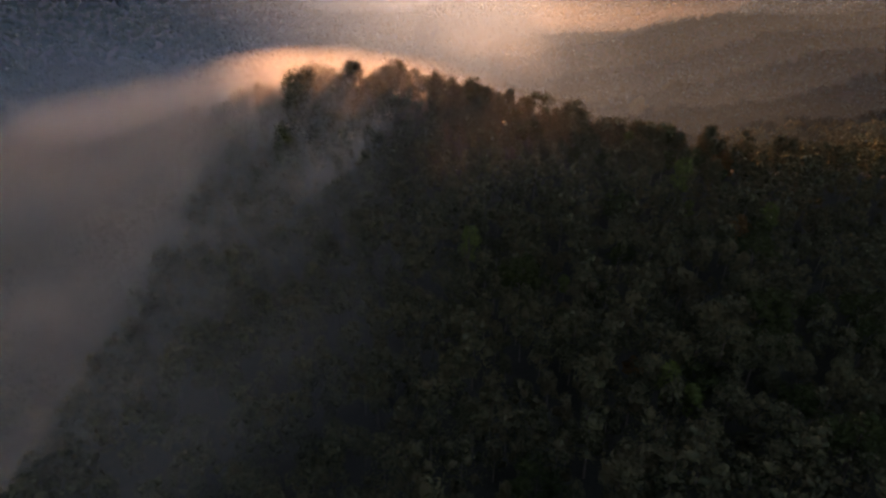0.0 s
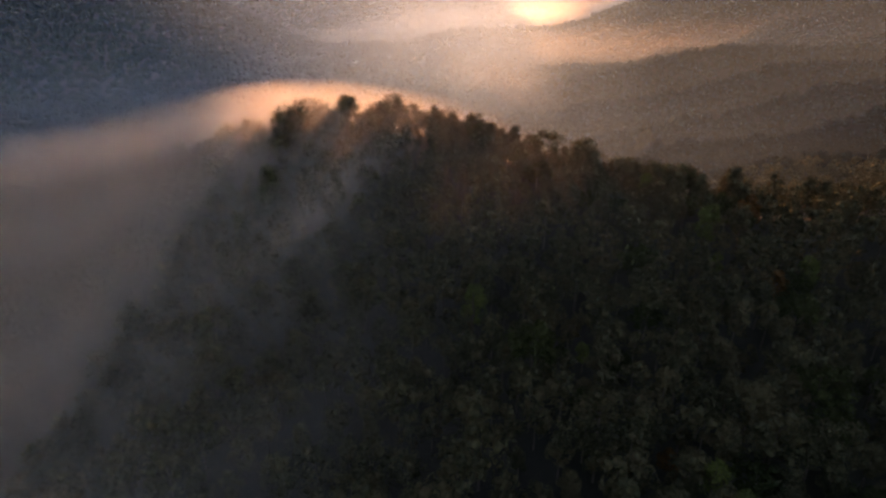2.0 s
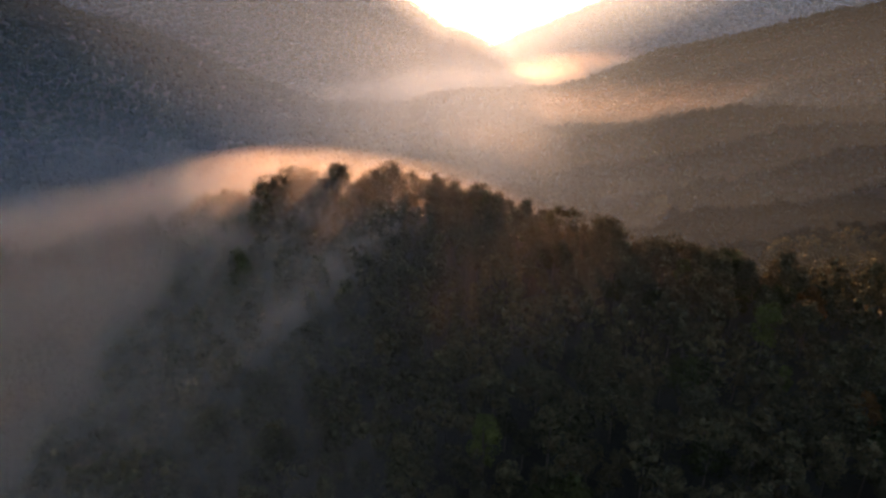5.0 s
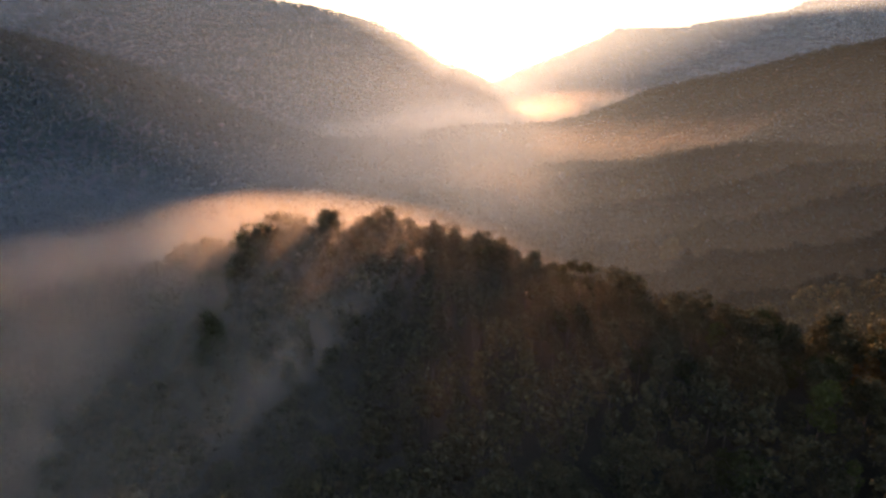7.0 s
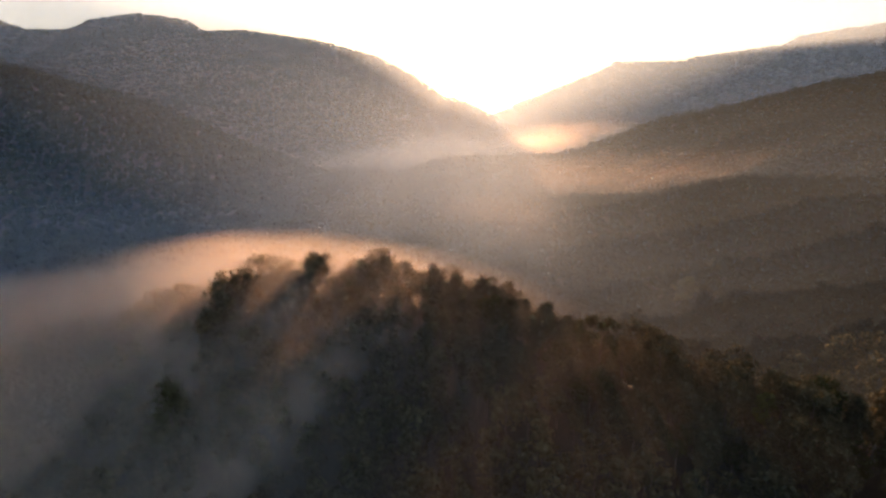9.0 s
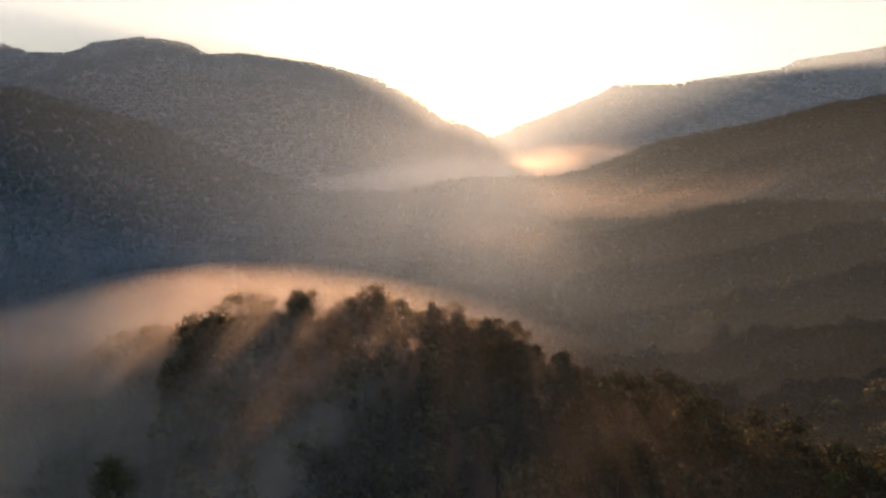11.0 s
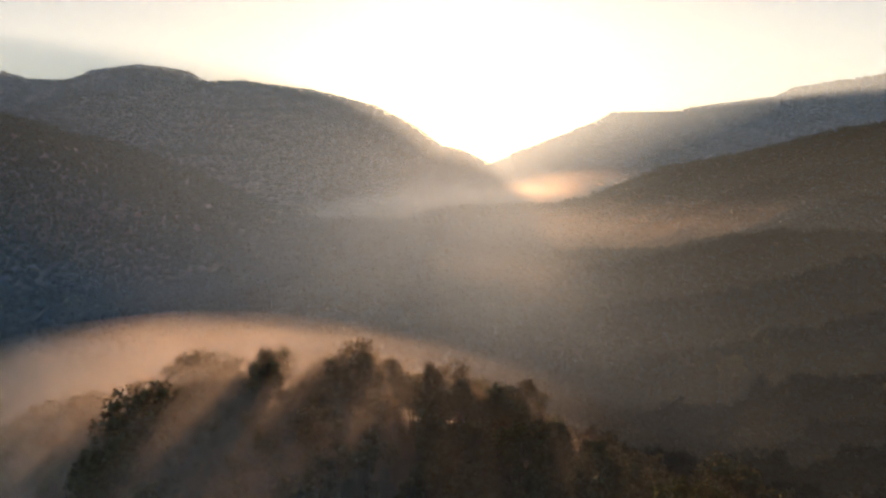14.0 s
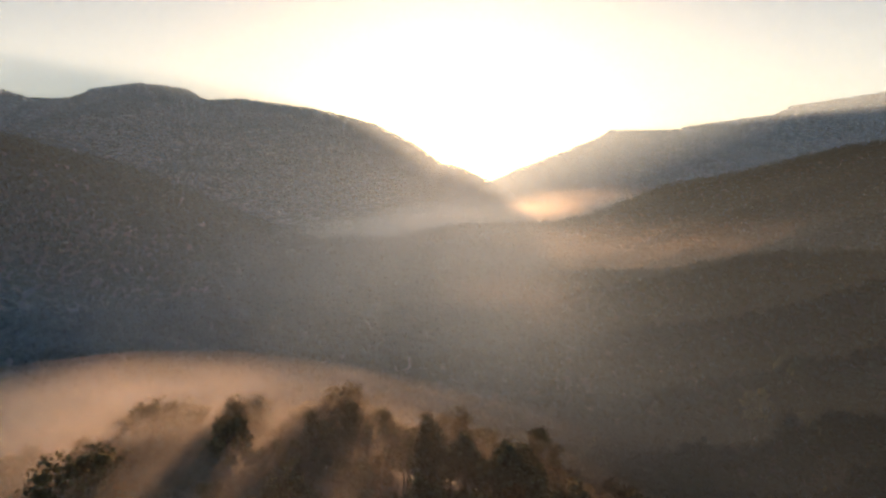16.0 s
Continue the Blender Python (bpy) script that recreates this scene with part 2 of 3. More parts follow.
def lobes_of(kind):
    """Centres and radii of the clumps that make up a crown of a tree one unit high and one unit wide."""
    if kind == "conical":
        z = np.linspace(0.25, 0.97, 16)
        a = np.arange(16) * 2.4
        r = 0.34 * (1 - (z - 0.25) / 0.80)
        return np.stack([r * 0.75 * np.cos(a), r * 0.75 * np.sin(a), z], -1), 0.10 + 0.42 * r
    if kind == "umbrella":
        z = np.repeat((0.62, 0.78, 0.91), (4, 6, 5)) + rng.uniform(-0.02, 0.02, 15)
        a, r = np.arange(15) * 2.4, np.repeat((0.30, 0.40, 0.2), (4, 6, 5))
        return np.stack([r * np.cos(a), r * np.sin(a), z], -1), rng.uniform(0.09, 0.14, 15)
    count = {"round": 15, "tall": 13, "open": 11, "broad": 19}[kind]
    c, r = [], []
    low, wide = {"round": (0.42, 0.36), "tall": (0.38, 0.27), "open": (0.5, 0.36), "broad": (0.48, 0.42)}[kind]
    for k in range(count):
        f = (k + 0.5) / count
        z = low + (0.9 - low) * f + rng.uniform(-0.03, 0.03)
        swell = math.sin(math.pi * min(0.97, 0.22 + 0.72 * f)) ** 0.7
        a = k * 2.4 + rng.uniform(-0.5, 0.5)
        rr = wide * swell * rng.uniform(0.35, 1.0)
        c.append((rr * math.cos(a), rr * math.sin(a), z))
        r.append(rng.uniform(0.095, 0.165) * (0.8 if kind == "open" else 1.0))
    return np.array(c), np.array(r)


def leaf_quads(centres, radii, count, size, tall, wide, rough=0.55):
    """Leaf sprays on the clumps: four corners each, in metres."""
    pick = rng.choice(len(centres), count, p=radii**2 / (radii**2).sum())
    d = rng.normal(size=(count, 3))
    d[:, 2] += 0.25
    d /= np.linalg.norm(d, axis=1, keepdims=True)
    shell = rng.uniform(0.6, 1.08, (count, 1)) ** 0.7
    p = (centres[pick] * (wide, wide, tall)) + d * shell * (radii[pick, None] * np.array([wide, wide, (wide + tall) * 0.42])) * 1.15
    n = d + rng.normal(scale=rough, size=(count, 3))
    n /= np.linalg.norm(n, axis=1, keepdims=True)
    u = np.cross(n, rng.normal(size=(count, 3)))
    u /= np.linalg.norm(u, axis=1, keepdims=True)
    v = np.cross(n, u)
    s = size * rng.uniform(0.55, 1.35, (count, 1))
    w = s * rng.uniform(0.45, 0.8, (count, 1))
    bend = n * s * rng.uniform(-0.25, 0.1, (count, 1))
    return np.stack([p - u * s + bend, p - v * w, p + u * s + bend, p + v * w], 1)


CUBE = np.array([(x, y, z) for x in (-1, 1) for y in (-1, 1) for z in (-1, 1)]) / math.sqrt(3)
CUBE_FACES = np.array([(0, 1, 3, 2), (4, 6, 7, 5), (0, 4, 5, 1), (2, 3, 7, 6), (0, 2, 6, 4), (1, 5, 7, 3)])


def crown_arrays(kind, count, size, tall, wide, rough=0.5):
    """A crown: leaf sprays round rounded inner clumps of foliage. Vertices and four-cornered faces, and the clumps' centres."""
    centres, radii = lobes_of(kind)
    q = leaf_quads(centres, radii, count, size, tall, wide, rough)
    verts, faces = [q.reshape(-1, 3)], [np.arange(len(q) * 4).reshape(-1, 4)]
    for c, r in zip(centres[::2], radii[::2] * 0.68):
        spin = np.array(Euler(rng.uniform(0, 6, 3)).to_matrix())
        v = (CUBE @ spin.T) * r * 1.0 * (wide, wide, (wide + tall) * 0.42) + c * (wide, wide, tall)
        faces.append(CUBE_FACES + sum(len(a) for a in verts))
        verts.append(v + rng.normal(scale=0.13 * r * wide, size=v.shape))
    return np.concatenate(verts), np.concatenate(faces), centres


def trunk_arrays(kind, tall, wide, centres):
    """A tapered, slightly bent trunk with limbs that reach into the crown."""
    verts, faces = [], []

    def limb(points, radii, sides):
        base = len(verts)
        for (px, py, pz), r in zip(points, radii):
            for k in range(sides):
                a = 2 * math.pi * k / sides
                verts.append((px + r * math.cos(a), py + r * math.sin(a), pz))
        for i in range(len(points) - 1):
            for k in range(sides):
                a, b = base + i * sides + k, base + i * sides + (k + 1) % sides
                faces.append((a, b, b + sides, a + sides))

    lean = rng.uniform(-0.04, 0.04, 2) * tall
    top = 0.92 if kind in ("conical", "tall") else 0.78
    zs = [-1.5 / tall, 0.05, 0.3, 0.55, top]
    limb([(lean[0] * z * z, lean[1] * z * z, z * tall) for z in zs], [0.026 * tall, 0.019 * tall, 0.014 * tall, 0.010 * tall, 0.003 * tall], 7)
    for c in centres[:: 2 if kind != "open" else 1]:
        z0 = max(0.25, c[2] - 0.17)
        a, b = np.array([lean[0] * z0 * z0, lean[1] * z0 * z0, z0 * tall]), c * (wide, wide, tall)
        limb([a, a * 0.45 + b * 0.55 + (0, 0, -0.03 * tall), b], [0.006 * tall, 0.004 * tall, 0.0015 * tall], 4)
    return np.array(verts), np.array(faces)


SIZES = {"round": (13.0, 10.0), "tall": (16.0, 9.5), "open": (15.0, 10.0), "broad": (13.5, 12.0), "conical": (14.5, 10.0), "umbrella": (17.0, 12.0)}


def tree_meshes(kind, count, size, leaf):
    tall, wide = SIZES[kind]
    cv, cf, centres = crown_arrays(kind, count, size, tall, wide)
    crown = mesh_of("crown", cv, cf, leaf, True)
    tv, tf = trunk_arrays(kind, tall, wide, centres)
    return mesh_of("trunk", tv, tf, BARK, True), crown


def specimen(kind, leaf, label, count=1700, size=0.28):
    trunk, crown = tree_meshes(kind, count, size, leaf)
    ob = tagged(new("tree"), label, "tree", "trees on the wooded hill")
    for name, me in (("trunk", trunk), ("crown", crown)):
        new(name, me).parent = ob
    return ob


def stand(ob, x, y, top, turn):
    """Sets a copy of a tree on the ground with its top at the given height."""
    base = float(land(x, y)) - 0.1
    s = (top - base) / ob["tall"]
    return pose(x, y, base, 0, 0, turn) @ Matrix.Diagonal((s * ob["girth"], s * ob["girth"], s, 1))


MODELS = [
    ("round", GREEN, "leafy broadleaf tree with a rounded dark green crown"),
    ("tall", GREEN, "tall slender forest tree with a narrow green crown"),
    ("open", GREEN, "spindly tree with an open, gappy crown and bare limbs"),
    ("broad", GREEN, "broad spreading forest tree with a dense dark crown"),
    ("round", RUST, "forest tree with rusty brown dry-season leaves"),
    ("conical", NEEDLE, "dense conical dark green tree standing in the mist"),
    ("tall", BRIGHT, "fresh light green tree among the darker forest"),
    ("broad", NEEDLE, "dark green broadleaf tree with a heavy crown"),
    ("broad", GREEN, "very wide old tree with a smooth domed crown"),
    ("umbrella", NEEDLE, "lone dark tree with a tiered umbrella-shaped crown"),
]
models = []
for kind, leaf, label in MODELS:
    ob = specimen(kind, leaf, label)
    ob["tall"], ob["girth"] = SIZES[kind][0], 1.6 if "domed" in label else 1.0
    models.append(ob)

# trees that stand out along the crest: model, x, y, height of the top
MARKED = [(1, -47.5, 293.5, 107.5), (3, -68, 272, 105.5), (3, -25, 309, 104.5), (0, -3.5, 302, 99.5), (9, 42.6, 238.5, 100.5), (5, -65, 217.5, 92), (6, 87, 187, 88),
          (1, -95.5, 288.5, 97), (2, -45, 284, 108.5), (8, -66, 301, 103), (2, 27.5, 323, 88), (0, -68.5, 256, 100), (0, 58, 224, 94), (3, 87, 221, 91),
          (1, 110, 217.5, 92.5), (0, 66.5, 270, 88.5), (3, 81.6, 247, 87.5), (6, 76, 217, 89.5), (0, 153, 430, 60), (1, 142, 213, 88.5), (3, 16, 290, 98)]
placed = []
used = set()


def plant(k, x, y, top, turn):
    ob = models[k]
    if k in used:
        made = copy_thing(ob, pose(0, 0, 0))
    else:
        used.add(k)
        made = ob
    made.matrix_basis = stand(ob, x, y, top, turn)
    placed.append((x, y))


for k, x, y, top in MARKED:
    plant(k, x, y, top, 40 * k + x)

# the forest: one place per tree on a shaken grid
spots = []
for j, y in enumerate(np.arange(52, 440, 6.9)):
    for x in np.arange(-0.84 * y - 30, 0.84 * y + 40, 7.6):
        x, yy = x + rng.uniform(-2.3, 2.3) + (3.1 if j % 2 else 0), y + rng.uniform(-2.2, 2.2)
        if abs(x) > 300 or min((x - a) ** 2 + (yy - b) ** 2 for a, b in placed[: len(MARKED)]) < 16:
            continue
        spots.append((x, yy))
spots = np.array(spots)
heights = rng.normal(14.4, 2.6, len(spots)).clip(8, 20) + 1.5 * fbm(spots[:, 0], spots[:, 1], 40, 2, 5)
base = land(spots[:, 0], spots[:, 1])
d_crest, _, side = along(spots[:, 0], spots[:, 1], KNOLL)
near_crest = (d_crest < 26) & (spots[:, 0] > -112) & (spots[:, 0] < 112) & (side < 12)
front = np.flatnonzero((spots[:, 1] > 70) & (spots[:, 1] < 175) & (spots[:, 0] > 5) & (spots[:, 0] < 130))
order = np.concatenate([np.flatnonzero(near_crest)[:190], rng.permutation(front)[:95]])
single = np.zeros(len(spots), bool)
single[order] = True
for i in order:
    k = int(rng.choice([0, 1, 2, 3, 4, 7], p=[0.27, 0.22, 0.13, 0.22, 0.02, 0.14])) if near_crest[i] else int(rng.choice([0, 1, 3, 4, 6, 7], p=[0.26, 0.26, 0.23, 0.02, 0.08, 0.15]))
    plant(k, spots[i, 0], spots[i, 1], base[i] + heights[i], float(rng.uniform(0, 360)))


def joined_wood(name, pts, tall, base, variants, label, mat, trunks=None):
    """Many trees in one mesh, from a few crowns, turned and scaled."""
    parts = []
    pick = rng.integers(0, len(variants), len(pts))
    turn = rng.uniform(0, 2 * math.pi, len(pts))
    for v, quads in enumerate(variants):
        at = np.flatnonzero(pick == v)
        c, s = np.cos(turn[at])[:, None, None], np.sin(turn[at])[:, None, None]
        scale = (tall[at] / 13.0)[:, None, None]
        q = quads[None]
        parts.append(np.stack([pts[at, 0, None, None] + scale * (c * q[..., 0] - s * q[..., 1]), pts[at, 1, None, None] + scale * (s * q[..., 0] + c * q[..., 1]),
                               base[at, None, None] + scale * q[..., 2]], -1).reshape(-1, 3))
    v = np.concatenate(parts)
    me = mesh_of(name, v, np.arange(len(v)).reshape(-1, 4), mat)
    return tagged(new(name, me), label, "forest", kind="stuff")


def crown_variants(number, count, size, spread=1.0):
    out = []
    for k in range(number):
        kind = ("round", "tall", "broad", "open")[k % 4]
        c, r = lobes_of(kind)
        out.append(leaf_quads(c, r, count, size, 13.0, spread * (11.5, 9.0, 12.0, 10.5)[k % 4], 0.3))
    return out


def leafy_crowns(number, count, size, spread):
    return [crown_arrays(("round", "tall", "broad", "tall")[k % 4], count, size, 13.0, spread * (11.0, 9.0, 11.5, 8.5)[k % 4])[:2] for k in range(number)]


rest = ~single
close = rest & (spots[:, 1] < 330)
stems = []
for i in np.flatnonzero(close & (d_crest < 190)):
    (x, y), z, t = spots[i], base[i], heights[i]
    lean, r = rng.uniform(-0.6, 0.6, 2), 0.017 * t
    for a in range(4):
        c0, s0, c1, s1 = (f(math.pi / 2 * (a + e)) for e in (0, 1) for f in (math.cos, math.sin))
        stems.append(((x + r * c0, y + r * s0, z - 1), (x + r * c1, y + r * s1, z - 1), (x + lean[0] + 0.3 * r * c1, y + lean[1] + 0.3 * r * s1, z + 0.8 * t), (x + lean[0] + 0.3 * r * c0, y + lean[1] + 0.3 * r * s0, z + 0.8 * t)))
stems = np.array(stems)
tagged(new("forest_trunks", mesh_of("forest_trunks", stems.reshape(-1, 3), np.arange(stems.size // 3).reshape(-1, 4), BARK)), "pale slender trunks standing in the dark forest", "forest", kind="stuff")
back = rest & (spots[:, 1] >= 330)
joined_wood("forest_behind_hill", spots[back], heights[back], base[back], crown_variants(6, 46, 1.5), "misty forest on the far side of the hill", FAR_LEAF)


def lumpy_crowns(number, lobes, wide=1.0):
    """Uneven rounded crowns for distant woods: vertices and triangles, for a tree 13 m high."""
    out = []
    for k in range(number):
        bm = bmesh.new()
        for j in range(lobes):
            r = rng.uniform(2.6, 3.6) if lobes > 1 else rng.uniform(5.2, 6.4)
            a = 2.1 * j + rng.uniform(0, 1)
            off = Vector((math.cos(a) * 2.3, math.sin(a) * 2.3, 0)) * (lobes > 1)
            m = Matrix.Translation(off + Vector((0, 0, rng.uniform(7, 9.5)))) @ Matrix.Diagonal((r * wide, r * wide, r * (rng.uniform(0.95, 1.4) if lobes > 1 else rng.uniform(0.65, 0.9)), 1))
            for v in bmesh.ops.create_icosphere(bm, subdivisions=1, radius=1, matrix=m)["verts"]:
                v.co += Vector(rng.normal(scale=(0.17 if lobes > 1 else 0.13) * r, size=3))
        bm.verts.ensure_lookup_table()
        out.append((np.array([v.co[:] for v in bm.verts]), np.array([[v.index for v in f.verts] for f in bm.faces])))
        bm.free()
    return out


def joined_canopy(name, pts, tall, base, variants, label, mat):
    pick, turn = rng.integers(0, len(variants), len(pts)), rng.uniform(0, 2 * math.pi, len(pts))
    vs, fs, count = [], [], 0
    for k, (v, f) in enumerate(variants):
        at = np.flatnonzero(pick == k)
        c, s, scale = np.cos(turn[at])[:, None], np.sin(turn[at])[:, None], (tall[at] / 13.0)[:, None]
        vs.append(np.stack([pts[at, 0, None] + scale * (c * v[:, 0] - s * v[:, 1]), pts[at, 1, None] + scale * (s * v[:, 0] + c * v[:, 1]), base[at, None] + scale * v[:, 2]], -1).reshape(-1, 3))
        fs.append((count + np.arange(len(at))[:, None, None] * len(v) + f[None]).reshape(-1, f.shape[1]))
        count += len(at) * len(v)
    return tagged(new(name, mesh_of(name, np.concatenate(vs), np.concatenate(fs), mat, True)), label, "forest", kind="stuff")


def scatter(name, x0, x1, y0, y1, gap, tall, count, size, label, keep):
    xs, ys = np.meshgrid(np.arange(x0, x1, gap), np.arange(y0, y1, gap))
    p = np.stack([xs.ravel(), ys.ravel()], -1) + rng.uniform(-0.42 * gap, 0.42 * gap, (xs.size, 2))
    p = p[keep(p[:, 0], p[:, 1])]
    t = rng.normal(tall, tall * 0.16, len(p)).clip(tall * 0.5, tall * 1.5)
    if size:
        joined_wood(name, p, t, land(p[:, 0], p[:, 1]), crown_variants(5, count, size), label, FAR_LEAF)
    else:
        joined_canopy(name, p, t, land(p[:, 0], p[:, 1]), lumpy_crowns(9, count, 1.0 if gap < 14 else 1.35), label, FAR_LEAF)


clear = close & (spots[:, 1] < 180) & (spots[:, 0] > -60)
fogged = close & ~clear & (spots[:, 0] < -75) & (spots[:, 1] < 275)
for name, which, count, size, label in (("forest", clear, 520, 0.36, "dense dark green hill forest in deep shade"), ("upper_forest", close & ~clear & ~fogged, 240, 0.46, "hill forest below the crest in thin mist"),
                                        ("fogged_forest", fogged, 120, 0.62, "forest half hidden under flowing mist")):
    joined_canopy(name, spots[which], heights[which], base[which], leafy_crowns(10, count, size, 0.95), label, GREEN)
in_view = lambda x, y: np.abs(x) < 0.88 * (y - 80) + 60
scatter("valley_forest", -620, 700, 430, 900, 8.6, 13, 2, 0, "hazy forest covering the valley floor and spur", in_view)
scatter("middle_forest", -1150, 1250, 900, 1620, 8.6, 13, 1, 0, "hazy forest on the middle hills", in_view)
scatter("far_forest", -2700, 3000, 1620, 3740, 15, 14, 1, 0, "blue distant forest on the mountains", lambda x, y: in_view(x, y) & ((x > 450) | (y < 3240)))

for name, crest, tall, label in (("spur_forest", SPUR, 12, "line of trees along the crest of the spur"), ("saddle_forest", SADDLE, 11, "line of hazy trees along the crest of the saddle"), ("shoulder_forest", SHOULDER, 12, "line of trees along the dark shoulder of the mountain")):
    xs = [p[0] for p in crest]
    ys = [p[1] for p in crest]
    scatter(name, min(xs), max(xs), min(ys) - 30, max(ys) + 30, 6.5, tall, 16, 1.9, label, lambda x, y: (along(x, y, crest)[0] < 26) & in_view(x, y))

# ---- mist ----
def mist(name, x, y, z, density, mat, label):
    return tagged(sheet(name, x, y, z, mat, density), label, "mist", kind="stuff")


# the bank that pours over the hill: thin layers one under another
bx, by = np.meshgrid(np.linspace(-460, 130, 150), np.linspace(40, 520, 130))
over = np.interp(bx, [-460, -330, -260, -196, -160, -120, -85, -55, -27, 4, 29, 54, 90, 130], [36, 60, 77, 91.5, 99.5, 108, 112.5, 113, 109.5, 103, 96, 86, 76, 66])
ahead = np.clip(292 - by, 0, 400)
lid = over - 1.5 - 15 * step(308, 288, by) * step(-140, -80, bx) - (0.34 - 0.17 * step(-20, -170, bx)) * ahead * (1 - 0.35 * step(100, 260, ahead)) - 0.4 * np.clip(by - 318, 0, 300) + 1.8 * fbm(bx, by, 90, 3, 77)
lid = np.maximum(lid, land(bx, by) + 3 + 21 * step(70, -110, bx))
cover = step(100, -95, bx + 55 * step(284, 306, by) - 0.02 * ahead + 0.28 * np.clip(ahead - 90, 0, 200) - 0.9 * np.clip(by - 300, 0, 60)) * (1 + 0.4 * step(-60, -150, bx) * step(30, 90, ahead) * step(240, 150, ahead)) * (1 - 0.3 * step(110, 230, ahead))
edge = step(-460, -370, bx) * step(130, 70, bx) * step(40, 90, by) * step(520, 470, by)
for k in range(15):
    mist("mist_bank", bx, by, lid - 1.5 * k + 0.4 * fbm(bx, by, 46, 3, 200 + k), (0.058 + 0.032 * min(1, k / 5)) * cover * edge, CLOAK, "sunlit mist pouring over the wooded hilltop")

# the thin veil that hangs among the trees of the near slope
sx, sy = np.meshgrid(np.linspace(-360, 80, 60), np.linspace(50, 330, 60))
floor_of = land(sx, sy)
veil = step(60, -70, sx + 0.45 * np.clip(200 - sy, 0, 200))
rim = step(-360, -290, sx) * step(80, 50, sx) * step(50, 120, sy + 0.4 * np.clip(-sx, 0, 120)) * step(330, 295, sy)
for k in range(4):
    mist("slope_mist", sx, sy, floor_of + 9 + 4.2 * k + 1.5 * fbm(sx, sy, 50, 2, 140 + k), (0.055 - 0.005 * k) * veil * rim, CLOAK, "thin veil of mist among the trees of the slope")

# lit drifts just over the treetops in front of the crest
cx, cy = np.meshgrid(np.linspace(-150, 130, 80), np.linspace(150, 318, 60))
d_c, top_c, side_c = along(cx, cy, KNOLL)
lift, fall = top_c + 14, d_c * (side_c < 0)
drift_amount = step(-150, -70, cx) * step(95, 0, cx) * step(110, 12, d_c) * step(318, 300, cy)
for k in range(6):
    mist("crest_mist", cx, cy, lift - 3 + 2.3 * k - (0.2 - 0.027 * k) * fall + 1.2 * fbm(cx, cy, 35, 2, 160 + k), (0.036 - 0.003 * k) * drift_amount, CLOAK, "sunlit drifts of mist over the treetops of the crest")

# sunlit air above the shaded slope
ax, ay = np.meshgrid(np.linspace(-260, 300, 40), np.linspace(50, 300, 30))
thin = step(-260, -120, ax) * step(190, 60, ax) * step(50, 120, ay) * step(300, 230, ay)
for k in range(3):
    mist("slope_haze", ax, ay, 92 + 7 * k + 0.03 * ay + 3 * fbm(ax, ay, 70, 3, 220 + k), 0.011 * thin, CLOAK, "faint sunlit haze over the shaded slope")

# mist lying in the valley behind the hill
vx, vy = np.meshgrid(np.linspace(-700, 760, 64), np.linspace(225, 1640, 64))
axis = 50 + 0.03 * (vy - 400)
# sun glow imitated by amount: densest along the axis, thin to the sides
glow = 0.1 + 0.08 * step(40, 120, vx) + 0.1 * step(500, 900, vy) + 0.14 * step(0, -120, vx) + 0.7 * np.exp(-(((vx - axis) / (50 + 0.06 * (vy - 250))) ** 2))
rim = step(-700, -480, vx) * step(760, 560, vx) * step(225, 340, vy - 60 * step(0, 60, vx)) * step(1640, 1520, vy)
for k in range(5):
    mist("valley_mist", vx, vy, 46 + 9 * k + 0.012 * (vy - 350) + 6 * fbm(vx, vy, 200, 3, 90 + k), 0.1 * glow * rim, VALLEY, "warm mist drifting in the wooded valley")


def curtain(name, y, x0, x1, z0, z1, amount, mat, label, nx=40, nz=16):
    """An upright layer of mist across the valley at y, whose amount is a function of x and z."""
    hx, hz = np.meshgrid(np.linspace(x0, x1, nx), np.linspace(z0, z1, nz))
    return mist(name, hx, y + 0.02 * y * fbm(hx, hz, 300, 2, int(y)), hz, amount(hx, hz), mat, label)


# the hollow behind the hill's long ridge
for j, y in enumerate((246, 268, 294, 325, 362, 405)):
    curtain("hollow_mist", y, 30, 460, 20, 120, lambda x, z: 0.006 * step(30 + 0.1 * (y - 246), 110, x) * step(300, 120, x) * step(104 + 8 * fbm(x, z, 60, 3, 300 + j), 62, z), HAZE, "faint blue-tinted haze in the hollow behind the ridge", 40, 14)
# low haze that thickens towards the valley floor; more towards the sun imitates its glow
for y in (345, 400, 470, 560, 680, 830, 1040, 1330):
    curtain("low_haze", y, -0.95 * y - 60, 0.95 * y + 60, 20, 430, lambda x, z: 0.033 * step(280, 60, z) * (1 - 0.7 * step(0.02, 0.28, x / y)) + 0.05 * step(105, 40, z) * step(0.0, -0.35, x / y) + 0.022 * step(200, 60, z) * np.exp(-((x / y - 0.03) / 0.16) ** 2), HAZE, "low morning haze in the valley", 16)
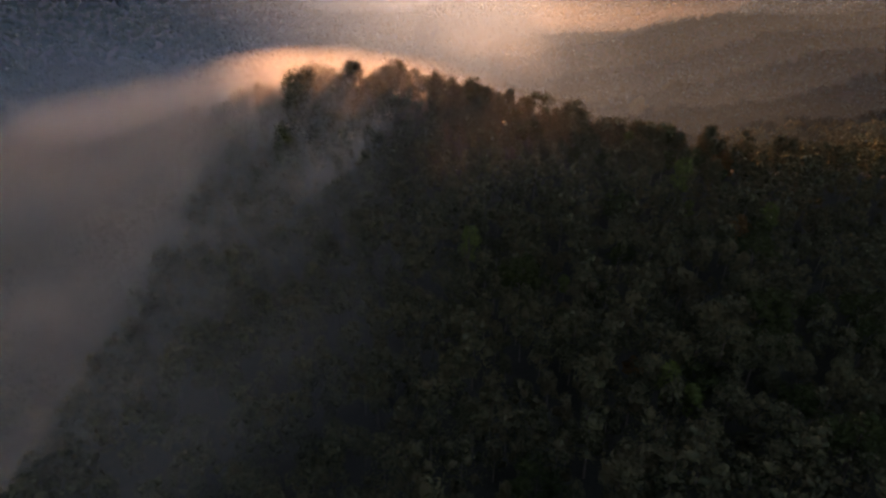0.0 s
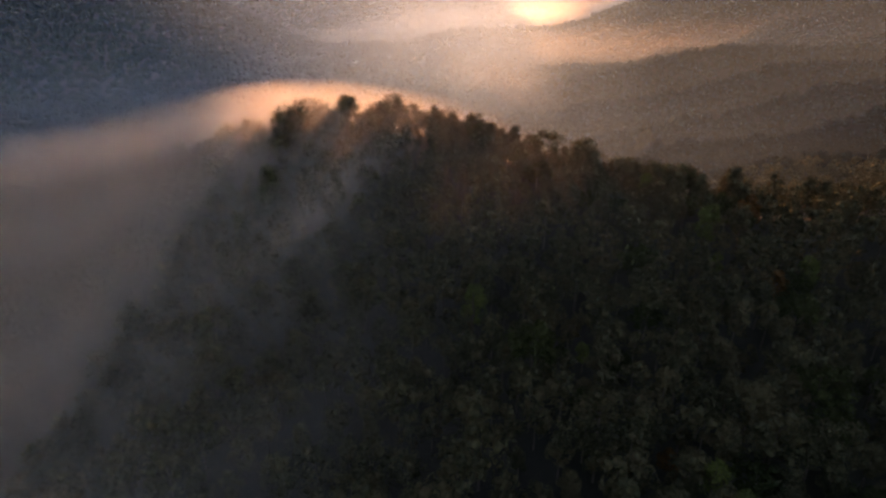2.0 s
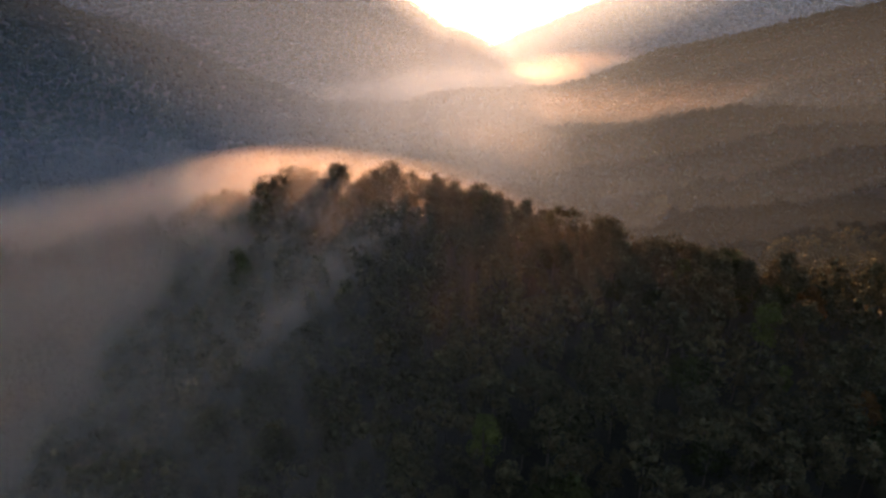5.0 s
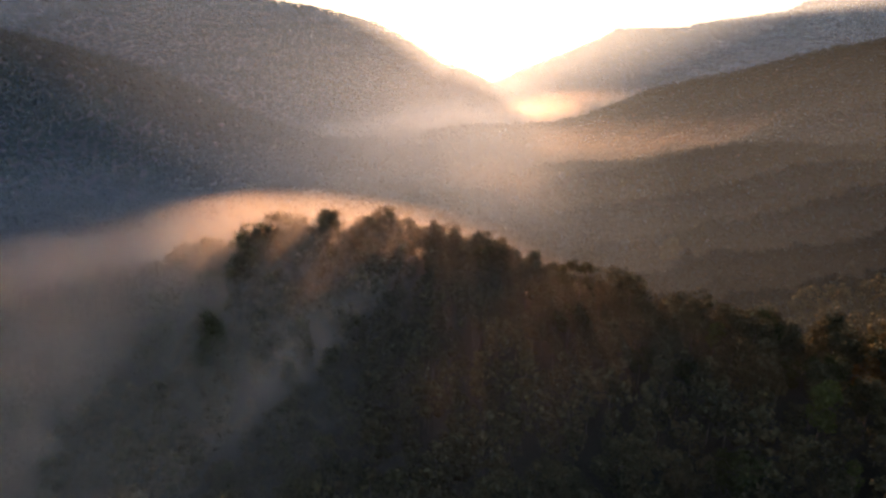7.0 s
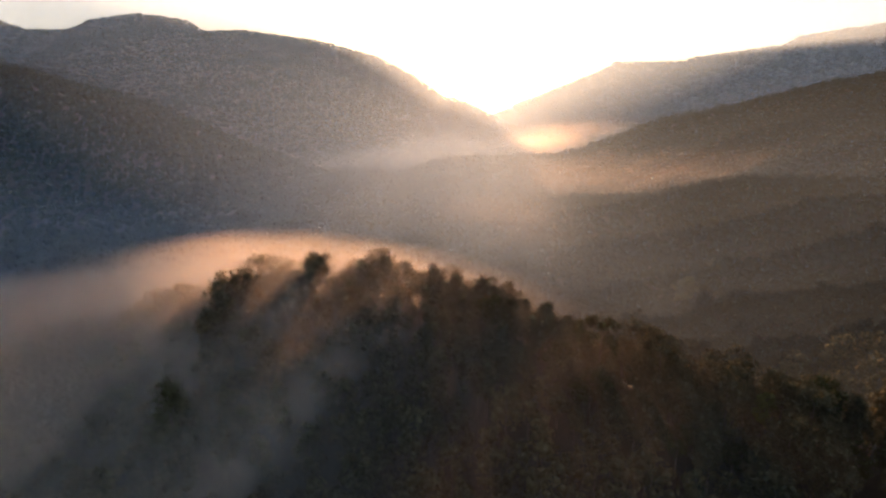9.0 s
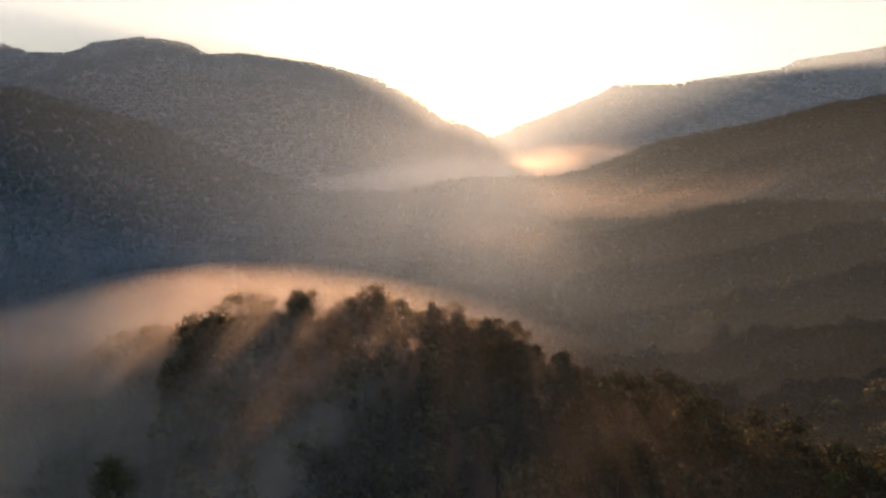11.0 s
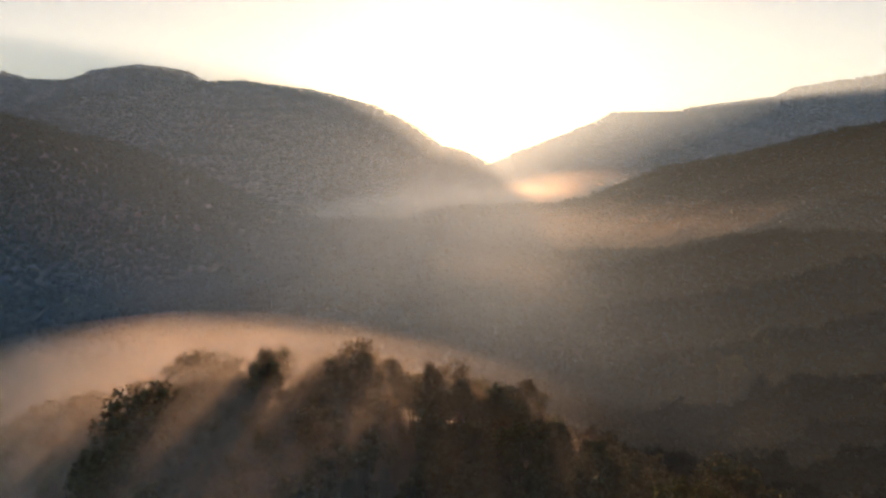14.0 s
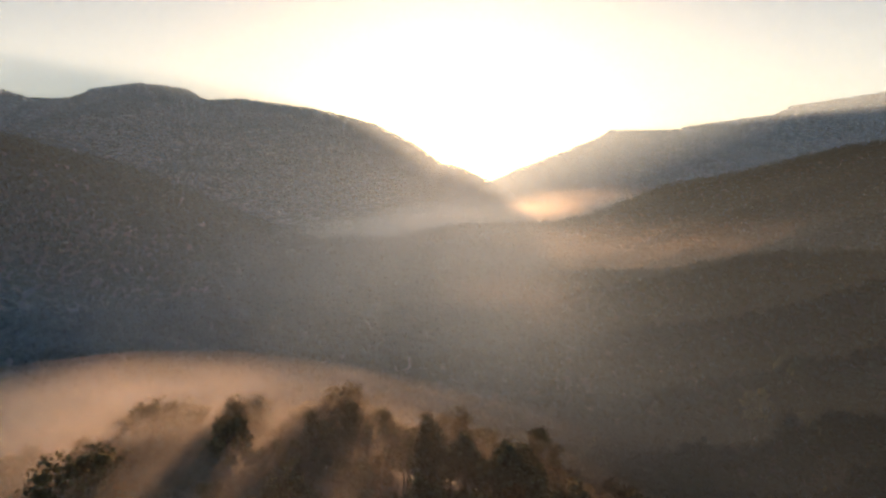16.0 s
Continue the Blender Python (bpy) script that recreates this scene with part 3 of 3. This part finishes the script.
# mist between the spur and the saddle
for j, y in enumerate((860, 960, 1080, 1220)):
    top = lambda x: 84 + 0.05 * x + 16 * fbm(x, x * 0 + 2 * y, 110, 4, 15)
    curtain("spur_mist", y, 40, 900, 30, 180, lambda x, z: 0.035 * step(top(x) + 22, top(x) - 30, z) * step(40, 160, x) * step(900, 420, x), VALLEY, "pale mist lying between the spur and the saddle", 70, 20)
# rays of mist before the saddle, towards the sun, their orange glow partly tint
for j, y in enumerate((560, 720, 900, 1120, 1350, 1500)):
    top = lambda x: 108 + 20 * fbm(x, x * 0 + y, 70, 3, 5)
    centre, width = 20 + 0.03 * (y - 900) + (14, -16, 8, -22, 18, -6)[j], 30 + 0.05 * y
    curtain("glowing_mist", y, -300, 420, 30, 150, lambda x, z: 0.145 * np.exp(-(((x - centre - 0.5 * (z - 80)) / width) ** 2)) * step(top(x), top(x) - 50, z) * step(30, 62, z) * (0.75 + 0.5 * fbm(x, z, 60, 3, j)), GLOW, "wisps of mist tinted with sun glow in front of the saddle", 60)
# the lumpy bank at the mountain's foot
for j, y in enumerate((1590, 1620, 1655, 1700)):
    top = lambda x: 88 + 62 * step(-420, 20, x) - 40 * step(40, 140, x) + 16 * fbm(x, x * 0 + 5 * y, 120, 4, 18) + 9 * np.abs(fbm(x, x * 0 + 7 * y, 42, 3, 28))
    curtain("foot_mist", y, -480, 200, 30, 200, lambda x, z: 0.15 * step(top(x) + 8, top(x) - 50, z) * step(-480, -300, x) * step(200, 110, x), VALLEY, "pale lumpy bank of mist at the mountain's foot", 110, 40)
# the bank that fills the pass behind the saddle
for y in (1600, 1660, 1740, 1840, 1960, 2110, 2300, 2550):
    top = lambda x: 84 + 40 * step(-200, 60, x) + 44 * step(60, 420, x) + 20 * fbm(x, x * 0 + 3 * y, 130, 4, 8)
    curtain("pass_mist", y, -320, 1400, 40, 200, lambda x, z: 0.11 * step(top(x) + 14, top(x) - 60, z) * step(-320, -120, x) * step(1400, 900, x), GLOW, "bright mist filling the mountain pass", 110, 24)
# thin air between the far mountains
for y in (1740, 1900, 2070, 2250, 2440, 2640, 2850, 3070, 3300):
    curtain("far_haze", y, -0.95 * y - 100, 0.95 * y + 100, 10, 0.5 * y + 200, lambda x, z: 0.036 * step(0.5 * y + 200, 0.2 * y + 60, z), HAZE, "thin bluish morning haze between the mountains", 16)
